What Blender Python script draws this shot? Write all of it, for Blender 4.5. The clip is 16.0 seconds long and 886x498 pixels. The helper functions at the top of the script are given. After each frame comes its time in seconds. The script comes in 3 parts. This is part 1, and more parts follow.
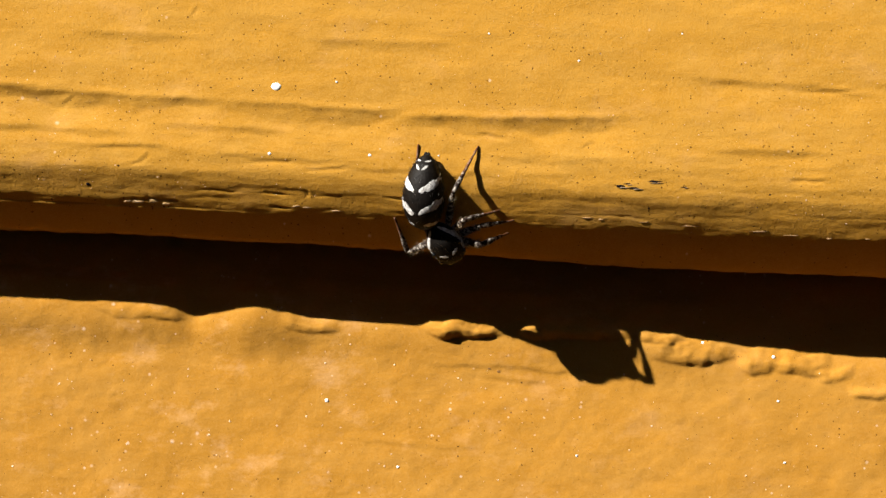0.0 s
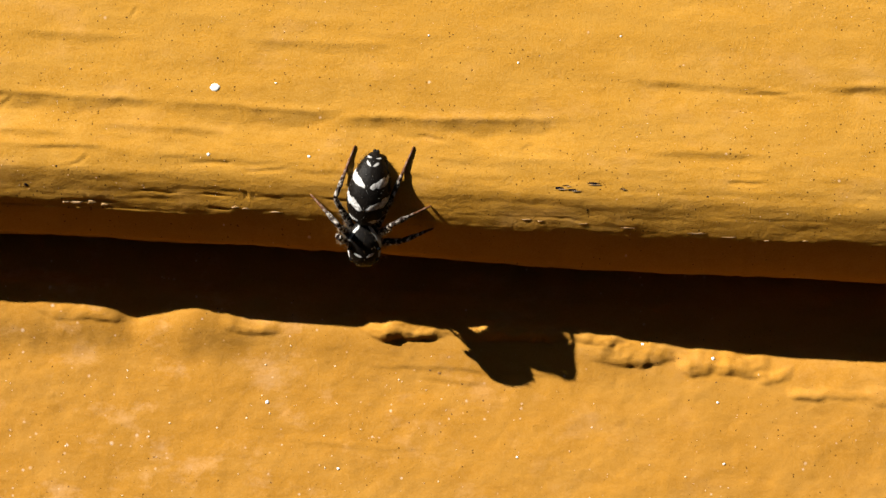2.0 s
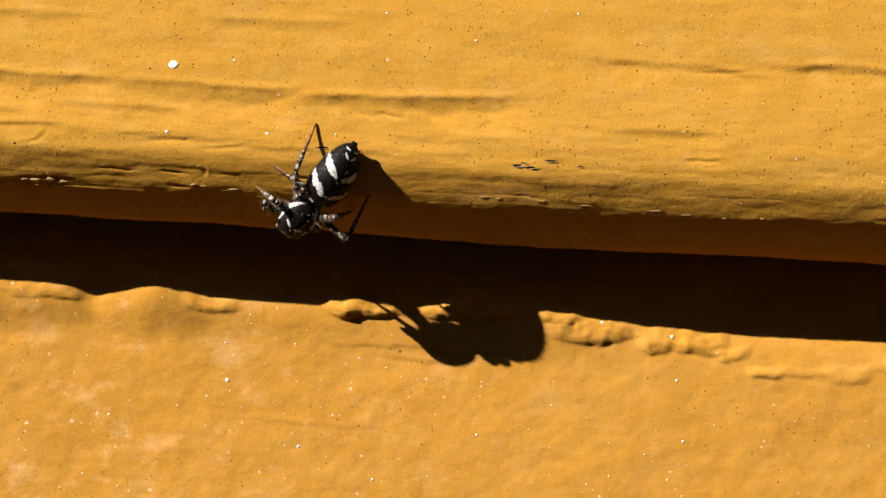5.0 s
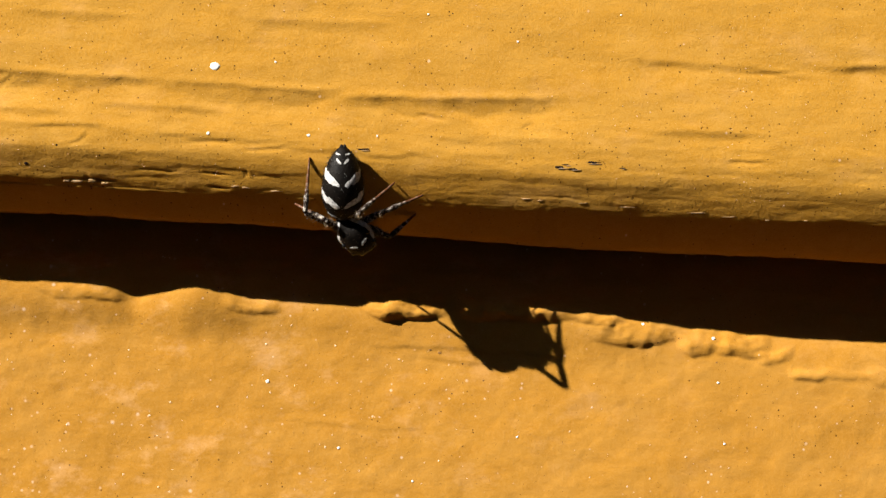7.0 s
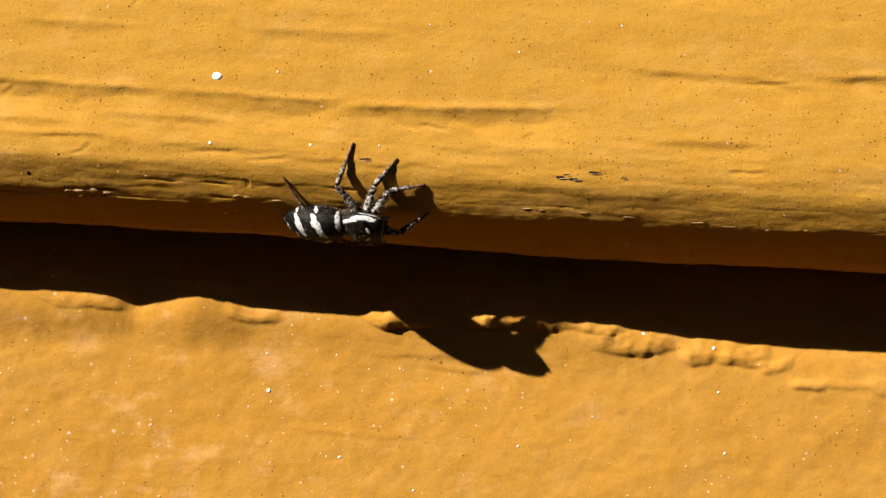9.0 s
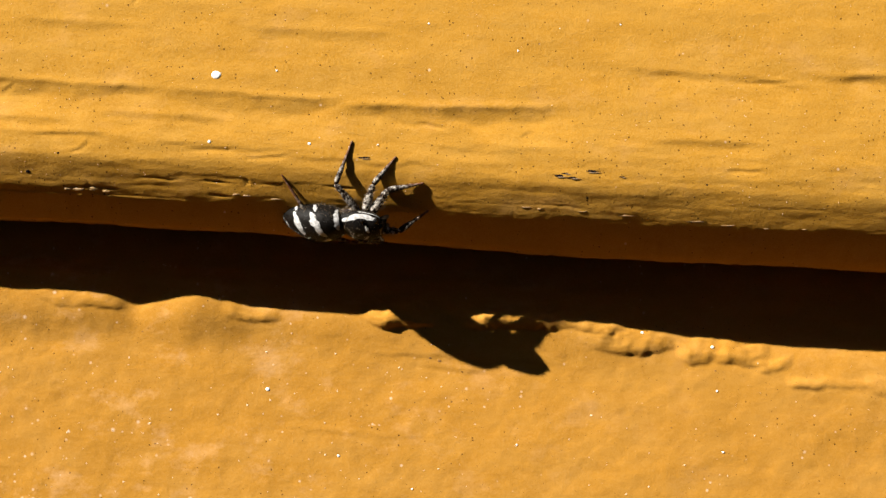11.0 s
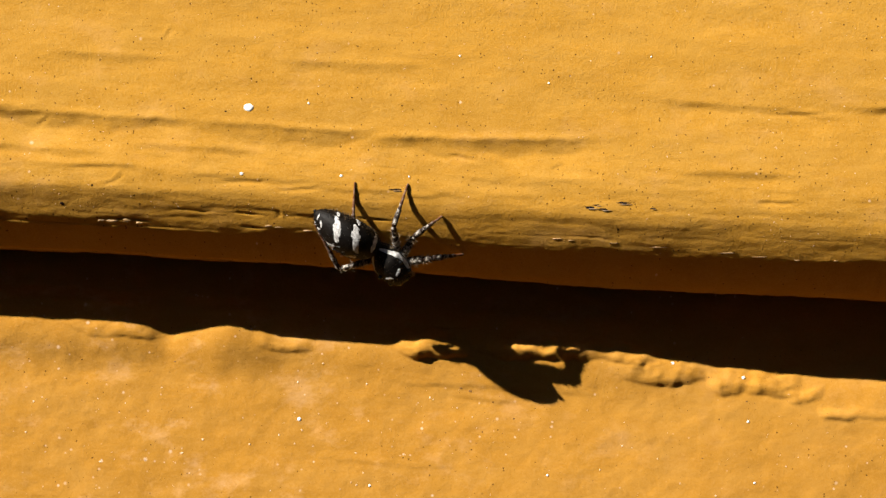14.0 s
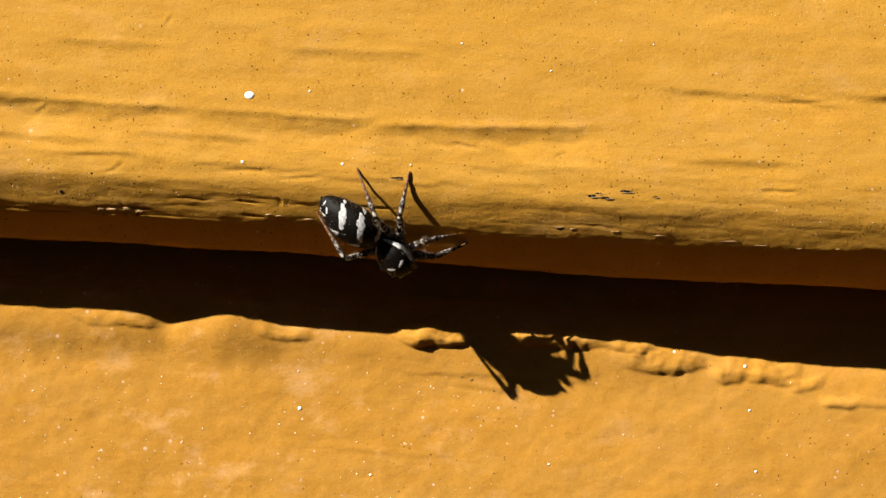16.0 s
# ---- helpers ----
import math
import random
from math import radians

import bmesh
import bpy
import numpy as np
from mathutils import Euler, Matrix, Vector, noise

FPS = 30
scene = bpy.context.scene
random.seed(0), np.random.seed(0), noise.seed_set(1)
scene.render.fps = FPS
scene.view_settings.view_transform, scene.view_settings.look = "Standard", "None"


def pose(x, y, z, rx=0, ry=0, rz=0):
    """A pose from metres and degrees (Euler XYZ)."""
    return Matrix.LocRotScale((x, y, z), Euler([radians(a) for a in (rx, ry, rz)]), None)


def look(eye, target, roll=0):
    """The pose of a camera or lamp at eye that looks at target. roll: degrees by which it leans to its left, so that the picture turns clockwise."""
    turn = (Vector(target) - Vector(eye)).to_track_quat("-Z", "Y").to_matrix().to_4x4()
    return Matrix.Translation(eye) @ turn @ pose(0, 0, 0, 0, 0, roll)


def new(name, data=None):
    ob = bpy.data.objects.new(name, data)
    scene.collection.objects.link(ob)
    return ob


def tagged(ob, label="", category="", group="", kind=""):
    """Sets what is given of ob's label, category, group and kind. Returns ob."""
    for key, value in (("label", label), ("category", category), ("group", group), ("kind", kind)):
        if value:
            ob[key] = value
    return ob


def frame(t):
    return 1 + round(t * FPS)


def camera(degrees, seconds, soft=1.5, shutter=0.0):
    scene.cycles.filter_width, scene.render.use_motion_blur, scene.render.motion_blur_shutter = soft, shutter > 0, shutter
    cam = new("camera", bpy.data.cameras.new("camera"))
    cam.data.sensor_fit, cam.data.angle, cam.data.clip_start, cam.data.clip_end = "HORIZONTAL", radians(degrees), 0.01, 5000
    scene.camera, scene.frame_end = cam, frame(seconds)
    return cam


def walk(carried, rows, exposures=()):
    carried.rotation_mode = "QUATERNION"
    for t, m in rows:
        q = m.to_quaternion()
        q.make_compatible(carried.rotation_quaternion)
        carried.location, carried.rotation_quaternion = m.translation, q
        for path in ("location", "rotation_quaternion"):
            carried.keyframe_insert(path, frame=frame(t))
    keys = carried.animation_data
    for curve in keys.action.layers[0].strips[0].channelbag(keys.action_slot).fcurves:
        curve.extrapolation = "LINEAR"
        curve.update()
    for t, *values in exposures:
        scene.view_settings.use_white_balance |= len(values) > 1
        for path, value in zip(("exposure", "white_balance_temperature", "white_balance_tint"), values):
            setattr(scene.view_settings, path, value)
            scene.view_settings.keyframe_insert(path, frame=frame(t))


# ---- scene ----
# ---------------------------------------------------------------- camera
cam = camera(30, 16.0)
PATH = [
    (0, (-0.00033, -0.09753, -0.00020), (-0.00002, 0.00247, -0.00000), -0.013),
    (0.5, (0.00010, -0.09746, -0.00007), (0.00060, 0.00254, -0.00007), 0.000),
    (1, (0.00055, -0.09746, -0.00046), (0.00157, 0.00254, -0.00012), -0.005),
    (1.5, (0.00091, -0.09754, -0.00064), (0.00270, 0.00244, 0.00020), 0.080),
    (2, (0.00126, -0.09762, -0.00044), (0.00362, 0.00235, 0.00009), 0.064),
    (2.5, (0.00167, -0.09767, -0.00066), (0.00474, 0.00228, -0.00002), 0.121),
    (3, (0.00260, -0.09792, -0.00089), (0.00606, 0.00202, -0.00027), 0.121),
    (3.5, (0.00267, -0.09804, -0.00134), (0.00685, 0.00187, -0.00076), 0.104),
    (4, (0.00349, -0.09815, -0.00162), (0.00712, 0.00179, -0.00099), 0.095),
    (6.5, (0.00219, -0.09759, -0.00132), (0.00451, 0.00239, -0.00158), 0.097),
    (7, (0.00206, -0.09765, -0.00105), (0.00363, 0.00234, -0.00116), 0.124),
    (7.5, (0.00148, -0.09757, -0.00052), (0.00303, 0.00241, -0.00088), 0.168),
    (8, (0.00126, -0.09758, -0.00044), (0.00303, 0.00241, -0.00067), 0.188),
    (8.5, (0.00158, -0.09781, -0.00061), (0.00319, 0.00218, -0.00045), 0.191),
    (9, (0.00170, -0.09784, -0.00092), (0.00355, 0.00214, -0.00058), 0.187),
    (11.5, (0.00197, -0.09806, -0.00135), (0.00368, 0.00192, -0.00048), 0.194),
    (12, (0.00242, -0.09812, -0.00132), (0.00357, 0.00187, -0.00021), 0.181),
    (12.5, (0.00222, -0.09815, -0.00094), (0.00290, 0.00184, 0.00029), 0.251),
    (13, (0.00185, -0.09812, -0.00021), (0.00229, 0.00187, 0.00078), 0.250),
    (13.5, (0.00145, -0.09811, -0.00009), (0.00192, 0.00188, 0.00115), 0.239),
    (14, (0.00160, -0.09831, -0.00026), (0.00173, 0.00168, 0.00122), 0.210),
    (14.5, (0.00099, -0.09810, 0.00003), (0.00156, 0.00189, 0.00115), 0.259),
    (15, (0.00135, -0.09817, -0.00020), (0.00150, 0.00182, 0.00089), 0.206),
    (15.5, (0.00119, -0.09818, -0.00073), (0.00157, 0.00181, 0.00056), 0.208),
    (16, (0.00078, -0.09793, -0.00018), (0.00164, 0.00206, 0.00053), 0.188),
]
walk(cam, [(t, look(eye, target, roll)) for t, eye, target, roll in PATH])

# ---------------------------------------------------------------- light
SUN_WAY = Vector((1.63, 1.0, -1.39)).normalized()      # the way the sunlight travels
world = bpy.data.worlds.new("world")
scene.world = world
world.use_nodes = True
sky = world.node_tree.nodes.new("ShaderNodeTexSky")
sky.sky_type = "NISHITA"
sky.sun_disc = False
sky.sun_elevation = math.asin(-SUN_WAY.z)
sky.sun_rotation = math.atan2(-SUN_WAY.x, -SUN_WAY.y)
back = world.node_tree.nodes["Background"]
back.inputs["Strength"].default_value = 0.05
world.node_tree.links.new(sky.outputs[0], back.inputs["Color"])
sun_data = bpy.data.lights.new("sun", "SUN")
sun_data.energy, sun_data.angle, sun_data.color = 5.0, radians(0.53), (1.0, 0.95, 0.86)
sun = new("sun", sun_data)
sun.matrix_world = look((-0.8, -0.5, 0.7), Vector((-0.8, -0.5, 0.7)) + SUN_WAY)
scene.view_settings.exposure = 1.38

MM = 0.001


# ---------------------------------------------------------------- materials
class Nodes:
    """A small writer of node materials."""

    def __init__(self, name):
        self.mat = bpy.data.materials.new(name)
        self.mat.use_nodes = True
        self.tree = self.mat.node_tree
        self.bsdf = self.tree.nodes["Principled BSDF"]
        self.place = self.tree.nodes.new("ShaderNodeTexCoord").outputs["Object"]

    def put(self, kind, *links, **values):
        n = self.tree.nodes.new(kind)
        for key, value in values.items():
            setattr(n, key, value)
        for k, src in links:
            if isinstance(src, (int, float, tuple)):
                n.inputs[k].default_value = src
            else:
                self.tree.links.new(src, n.inputs[k])
        return n

    def stretch(self, sx, sy, sz):
        return self.put("ShaderNodeMapping", ("Vector", self.place), ("Scale", (sx, sy, sz))).outputs[0]

    def noise(self, vec, scale, detail=4.0, rough=0.55):
        return self.put("ShaderNodeTexNoise", ("Vector", vec), ("Scale", scale), ("Detail", detail), ("Roughness", rough)).outputs["Fac"]

    def ramp(self, fac, *stops):
        n = self.put("ShaderNodeValToRGB", ("Fac", fac))
        cr = n.color_ramp
        while len(cr.elements) < len(stops):
            cr.elements.new(0.5)
        for e, (pos, col) in zip(cr.elements, stops):
            e.position, e.color = pos, (*col, 1.0) if len(col) == 3 else col
        return n.outputs[0]

    def span(self, fac, a, b, lo=0.0, hi=1.0):
        return self.put("ShaderNodeMapRange", ("Value", fac), ("From Min", a), ("From Max", b), ("To Min", lo), ("To Max", hi)).outputs[0]

    def mix(self, fac, a, b, blend="MIX"):
        n = self.put("ShaderNodeMix", data_type="RGBA", blend_type=blend)
        for k, src in ((0, fac), (6, a), (7, b)):
            if isinstance(src, (int, float)):
                n.inputs[k].default_value = src
            elif isinstance(src, tuple):
                n.inputs[k].default_value = (*src, 1.0)
            else:
                self.tree.links.new(src, n.inputs[k])
        return n.outputs[2]

    def maths(self, op, a, b=0.0):
        return self.put("ShaderNodeMath", (0, a), (1, b), operation=op).outputs[0]

    def bump(self, height, strength, distance, below=None):
        links = [("Height", height), ("Strength", strength), ("Distance", distance)]
        if below is not None:
            links.append(("Normal", below))
        return self.put("ShaderNodeBump", *links).outputs[0]

    def done(self, color=None, rough=None, normal=None, **values):
        for key, src in (("Base Color", color), ("Roughness", rough), ("Normal", normal)):
            if src is None:
                continue
            if isinstance(src, (int, float)):
                self.bsdf.inputs[key].default_value = src
            elif isinstance(src, tuple):
                self.bsdf.inputs[key].default_value = (*src, 1.0)
            else:
                self.tree.links.new(src, self.bsdf.inputs[key])
        for key, value in values.items():
            self.bsdf.inputs[key.replace("_", " ")].default_value = value
        return self.mat


def paint_material(name, tone, pores, glinting, peel, crisp, drift=0.0):
    """Ochre-yellow exterior gloss paint over wood: an uneven orange-peel film with pinholes and glints painted as pale
    spots.
    """
    n = Nodes(name)
    cloud = n.noise(n.stretch(0.25, 1.0, 1.0), 160, 5)
    grain = n.noise(n.stretch(0.5, 1.0, 1.0), 1300, 5, 0.6)
    streak = n.noise(n.stretch(0.2, 1.0, 1.0), 3600, 3, 0.6)
    lumps = n.noise(n.stretch(0.8, 1.0, 1.0), 620, 4, 0.6)
    orange = n.noise(n.place, 4300, 3, 0.6)
    fine = n.noise(n.place, 9500, 3, 0.65)
    base = n.ramp(cloud, (0.3, tuple(c * 0.88 for c in tone)), (0.52, tone), (0.75, (tone[0] * 1.05, tone[1] * 1.1, tone[2] * 1.3)))
    patchy = n.noise(n.stretch(0.55, 1.0, 1.0), 520, 4, 0.6)
    base = n.mix(n.span(patchy, 0.42, 0.7, 0, 0.5), base, (tone[0] * 1.08, tone[1] * 1.2, tone[2] * 1.9))
    base = n.mix(n.span(grain, 0.5, 0.72, 0, 0.35), base, (tone[0] * 0.8, tone[1] * 0.74, tone[2] * 0.6))
    base = n.mix(n.span(streak, 0.55, 0.75, 0, 0.1), base, (tone[0] * 0.82, tone[1] * 0.75, tone[2] * 0.6))
    base = n.mix(n.span(orange, 0.5, 0.7, 0, 0.4), base, (tone[0] * 1.12, tone[1] * 1.22, tone[2] * 2.0))
    base = n.mix(n.span(fine, 0.5, 0.7, 0, 0.55 * crisp), base, (tone[0] * 1.1, tone[1] * 1.25, tone[2] * 2.6))
    base = n.mix(n.span(fine, 0.45, 0.28, 0, 0.45 * crisp), base, (tone[0] * 0.72, tone[1] * 0.66, tone[2] * 0.5))
    # pinholes and specks, dark brown
    sway = n.put("ShaderNodeTexNoise", ("Vector", n.place), ("Scale", 7000.0), ("Detail", 2.0)).outputs["Color"]
    flat = n.put("ShaderNodeVectorMath", (0, n.stretch(1.0, 0.0, 1.0)), (1, n.put("ShaderNodeVectorMath", (0, sway), (1, (0.00009, 0.0, 0.00009)), operation="MULTIPLY").outputs[0]), operation="ADD").outputs[0]
    cells = n.put("ShaderNodeTexVoronoi", ("Vector", flat), ("Scale", 3000.0), ("Randomness", 1.0))
    size = n.put("ShaderNodeSeparateColor", ("Color", cells.outputs["Color"])).outputs[0]
    where = n.maths("MULTIPLY", size, n.span(n.noise(n.place, 110, 2), 0.35, 0.62, 0.6, 1.0))
    hole = n.maths("LESS_THAN", cells.outputs["Distance"], n.span(where, 1.0 - pores, 1.0, 0.06, 0.18))
    base = n.mix(n.maths("MULTIPLY", hole, 0.85), base, (0.075, 0.03, 0.006))
    # glints painted as pale spots, in clusters, large soft ones and small ones
    shoal = n.noise(n.place, 230, 3, 0.6)
    # drift thins the painted glints and sheen towards +x, to darken that end
    end = n.span(n.put("ShaderNodeSeparateXYZ", ("Vector", n.place)).outputs[0], -0.012, 0.022, 1.0, 1.0 - drift)
    shoal = n.maths("ADD", shoal, n.maths("MULTIPLY", n.maths("SUBTRACT", end, 1.0), 0.08))
    for scale, most, channel in ((1100.0, 0.19, 1), (1900.0, 0.27, 2)):
        glint_cells = n.put("ShaderNodeTexVoronoi", ("Vector", flat), ("Scale", scale), ("Randomness", 1.0))
        share = n.put("ShaderNodeSeparateColor", ("Color", glint_cells.outputs["Color"])).outputs[channel]
        share = n.maths("MULTIPLY", share, n.span(shoal, 0.38, 0.64, 0.55, 1.0))
        spot = n.span(n.maths("SUBTRACT", n.span(share, 1.0 - glinting, 1.0, -0.1, most), glint_cells.outputs["Distance"]), 0.0, 0.16)
        base = n.mix(n.maths("MULTIPLY", spot, 0.75), base, (0.8, 0.58, 0.4))
    # highlight patches painted as a pale pinkish tint
    sheen = n.span(n.noise(n.stretch(0.7, 1.0, 1.0), 330, 6, 0.72), 0.54, 0.72, 0, 0.6 * glinting)
    base = n.mix(n.maths("MULTIPLY", sheen, end), base, (0.62, 0.36, 0.16))
    height = n.maths("ADD", n.maths("MULTIPLY", grain, 0.22), n.maths("MULTIPLY", fine, 0.28 * crisp))
    height = n.maths("ADD", height, n.maths("ADD", n.maths("MULTIPLY", streak, 0.1), n.maths("MULTIPLY", orange, peel)))
    height = n.maths("SUBTRACT", n.maths("ADD", height, n.maths("MULTIPLY", lumps, 0.3)), hole)
    normal = n.bump(height, 0.75, 0.0001)
    rough = n.span(fine, 0.3, 0.7, 0.4, 0.65)
    return n.done(base, rough, normal, Specular_IOR_Level=0.02)


PAINT = paint_material("ochre_paint", (0.455, 0.222, 0.027), 0.78, 0.35, 0.16, 1.0)
PAINT_LOW = paint_material("ochre_paint_thick", (0.425, 0.197, 0.026), 0.24, 1.0, 0.16, 0.6, 0.8)


def plain_material(name, a, b, scale, rough, relief=0.0, **values):
    n = Nodes(name)
    f = n.noise(n.place, scale, 5)
    normal = n.bump(n.noise(n.place, scale * 2.3, 3), 0.6, relief) if relief else None
    return n.done(n.ramp(f, (0.32, a), (0.68, b)), rough, normal, **values)


WHITE_SPECK = plain_material("white_speck", (0.8, 0.8, 0.78), (0.86, 0.86, 0.84), 3000, 0.3)
# pale colour in place of the glints on the paint
PALE_GLINT = plain_material("pale_glint", (0.6, 0.36, 0.17), (0.78, 0.58, 0.4), 3000, 0.4)
BARE_WOOD = plain_material("bare_wood", (0.006, 0.005, 0.006), (0.025, 0.016, 0.014), 2500, 0.9, 0.00003, Specular_IOR_Level=0.03)
PALE_EDGE = plain_material("chipped_paint_edge", (0.2, 0.13, 0.07), (0.3, 0.21, 0.13), 3000, 0.5)
PALE_PAINT = plain_material("weathered_paint", (0.34, 0.19, 0.06), (0.5, 0.32, 0.16), 2600, 0.5, 0.00004)
BROWN_PIT = plain_material("paint_pit", (0.16, 0.07, 0.012), (0.24, 0.11, 0.02), 2600, 0.7)
# ground out of view, dark so that little light bounces up
EARTH = plain_material("dark_ground", (0.022, 0.014, 0.009), (0.045, 0.03, 0.019), 6, 0.95)
# for unseen slabs that keep sky and bounced light low
UNSEEN_DARK = plain_material("unseen_dark", (0.05, 0.04, 0.03), (0.08, 0.065, 0.05), 60, 0.8)
# grey of an unseen slab, added to bounce neutral light into the gap
GREY_FILL = plain_material("grey_fill", (0.34, 0.34, 0.33), (0.42, 0.42, 0.41), 40, 0.9)
BLACK_HAIR = plain_material("black_hair_coat", (0.0025, 0.002, 0.0017), (0.008, 0.006, 0.0045), 5200, 0.5, 0.00006, Specular_IOR_Level=0.1)
WHITE_HAIR = plain_material("white_hair_coat", (0.24, 0.23, 0.22), (0.66, 0.65, 0.64), 6500, 0.75, 0.00008)
TAN_HAIR = plain_material("tan_hair_coat", (0.11, 0.065, 0.03), (0.3, 0.22, 0.13), 5200, 0.7, 0.00008)
EYE = plain_material("eye_lens", (0.004, 0.004, 0.004), (0.008, 0.007, 0.007), 3000, 0.06)


def leg_material(name, bare):
    """Dark brown legs, mottled with grey and white scale hairs; bare: the tip is thin brown horn."""
    n = Nodes(name)
    spots = n.noise(n.place, 4700, 4, 0.75)
    rings = n.noise(n.stretch(0.5, 1.0, 0.5), 1700, 3)
    m = n.span(n.maths("ADD", n.maths("MULTIPLY", spots, 0.65), n.maths("MULTIPLY", rings, 0.55)), 0.6, 0.7)
    base = n.mix(m, (0.016, 0.008, 0.005), (0.5, 0.45, 0.39))
    if bare:
        y = n.put("ShaderNodeSeparateXYZ", ("Vector", n.place)).outputs[1]
        base = n.mix(n.span(n.maths("ADD", y, n.maths("MULTIPLY", spots, 0.0006)), 0.0014, 0.0022, 0, 0.8), base, (0.12, 0.042, 0.014))
    return n.done(base, 0.6, n.bump(spots, 0.7, 0.00006), Specular_IOR_Level=0.12)


LEG, SHIN = leg_material("mottled_leg", False), leg_material("mottled_shin", True)


# ---------------------------------------------------------------- numeric helpers
def hash_noise(ix, iy, seed):
    h = (ix.astype(np.int64) * 374761393 + iy.astype(np.int64) * 668265263 + seed * 974711) & 0x7FFFFFFF
    h = ((h ^ (h >> 13)) * 1274126177) & 0x7FFFFFFF
    return ((h ^ (h >> 16)) & 0xFFFF) / 32767.5 - 1.0


def soft_noise(x, y, seed):
    """Smooth noise in -1..1 on a unit lattice."""
    x0, y0 = np.floor(x), np.floor(y)
    fx, fy = x - x0, y - y0
    fx, fy = fx * fx * (3 - 2 * fx), fy * fy * (3 - 2 * fy)
    a, b = hash_noise(x0, y0, seed), hash_noise(x0 + 1, y0, seed)
    c, d = hash_noise(x0, y0 + 1, seed), hash_noise(x0 + 1, y0 + 1, seed)
    return (a + (b - a) * fx) + ((c + (d - c) * fx) - (a + (b - a) * fx)) * fy


def layers(x, y, seed, count=4):
    return sum(soft_noise(x * 2 ** k + 17 * k, y * 2 ** k - 9 * k, seed + k) / 2 ** k for k in range(count)) / 1.9


def step(a, b, x):
    t = np.clip((x - a) / (b - a), 0, 1)
    return t * t * (3 - 2 * t)


def window(x, a, b, soft):
    return step(a, a + soft, x) * (1 - step(b - soft, b, x))


def sheet_mesh(name, places, loop=False, caps=False):
    """A mesh from a grid of places (columns, rows, 3), in millimetres."""
    n, m, _ = places.shape
    me = bpy.data.meshes.new(name)
    idx = np.arange(n * m).reshape(n, m)
    nxt = np.roll(idx, -1, axis=1) if loop else idx[:, 1:]
    cur = idx if loop else idx[:, :-1]
    quads = np.stack([cur[:-1], cur[1:], nxt[1:], nxt[:-1]], -1).reshape(-1, 4)
    faces = len(quads)
    starts = np.arange(faces) * 4
    corners = quads.ravel()
    if caps:
        starts = np.concatenate([starts, [faces * 4, faces * 4 + m]])
        corners = np.concatenate([corners, idx[0], idx[-1][::-1]])
    me.vertices.add(n * m)
    me.vertices.foreach_set("co", (places * MM).astype(np.float32).ravel())
    me.loops.add(len(corners))
    me.loops.foreach_set("vertex_index", corners.astype(np.int32))
    me.polygons.add(len(starts))
    me.polygons.foreach_set("loop_start", starts.astype(np.int32))
    me.update(calc_edges=True)
    me.validate()
    smooth = np.ones(len(me.polygons), bool)
    if caps:
        smooth[-2:] = False
    me.polygons.foreach_set("use_smooth", smooth)
    return me


def part(name, data, material, parent=None, label=""):
    """One mesh object, from a bmesh or a mesh, under a thing or a part."""
    if isinstance(data, bmesh.types.BMesh):
        me = bpy.data.meshes.new(name)
        data.to_mesh(me)
        data.free()
        for p in me.polygons:
            p.use_smooth = True
    else:
        me = data
    me.materials.append(material)
    ob = new(name, me)
    ob.parent = parent
    return tagged(ob, label=label)


# ---------------------------------------------------------------- the wall
# The boards run along x, the wall's face looks to -y. v is the height across a board, in mm;
# the boards lean by a small slope against the level.
LEAN_UP, LEAN_LOW = 0.048, 0.058
FINE_X = np.arange(-42, 42.01, 0.13)
ALONG = np.concatenate([np.linspace(-600, -44, 24), FINE_X, np.linspace(44, 600, 24)])


def profile(v, y, angles):
    """Walks down from (v, y); angles: rows of (length, end angle), 0 facing out, 90 facing down. Returns v, y, angle."""
    out, a = [(v, y, angles[0][2])], angles[0][2]
    for length, fine, end in angles:
        count = max(1, round(length / fine))
        first = a
        for k in range(count):
            t = (k + 0.5) / count
            a = first + (end - first) * t
            v -= length / count * math.cos(radians(a))
            y += length / count * math.sin(radians(a))
            out.append((v, y, first + (end - first) * (k + 1) / count))
        a = end
    return np.array(out)


UPPER = profile(18.0, 0.0, [(11.93, 0.11, 0), (1.9, 0.1, 8), (0.7, 0.07, 24), (0.85, 0.08, 29), (0.3, 0.05, 28), (0.65, 0.07, 33), (0.4, 0.04, 42),
                            (0.5, 0.1, 44), (1.8, 0.1, 52), (0.9, 0.09, 70), (0.9, 0.09, 92), (0.6, 0.2, 92)])


def upper_depth(x, z):
    """The depth of the upper board's surface at a place in x and z, in mm."""
    v = z + LEAN_UP * x
    keep = UPPER[:, 2] < 60
    return float(np.interp(-v, -UPPER[keep, 0], UPPER[keep, 1]))


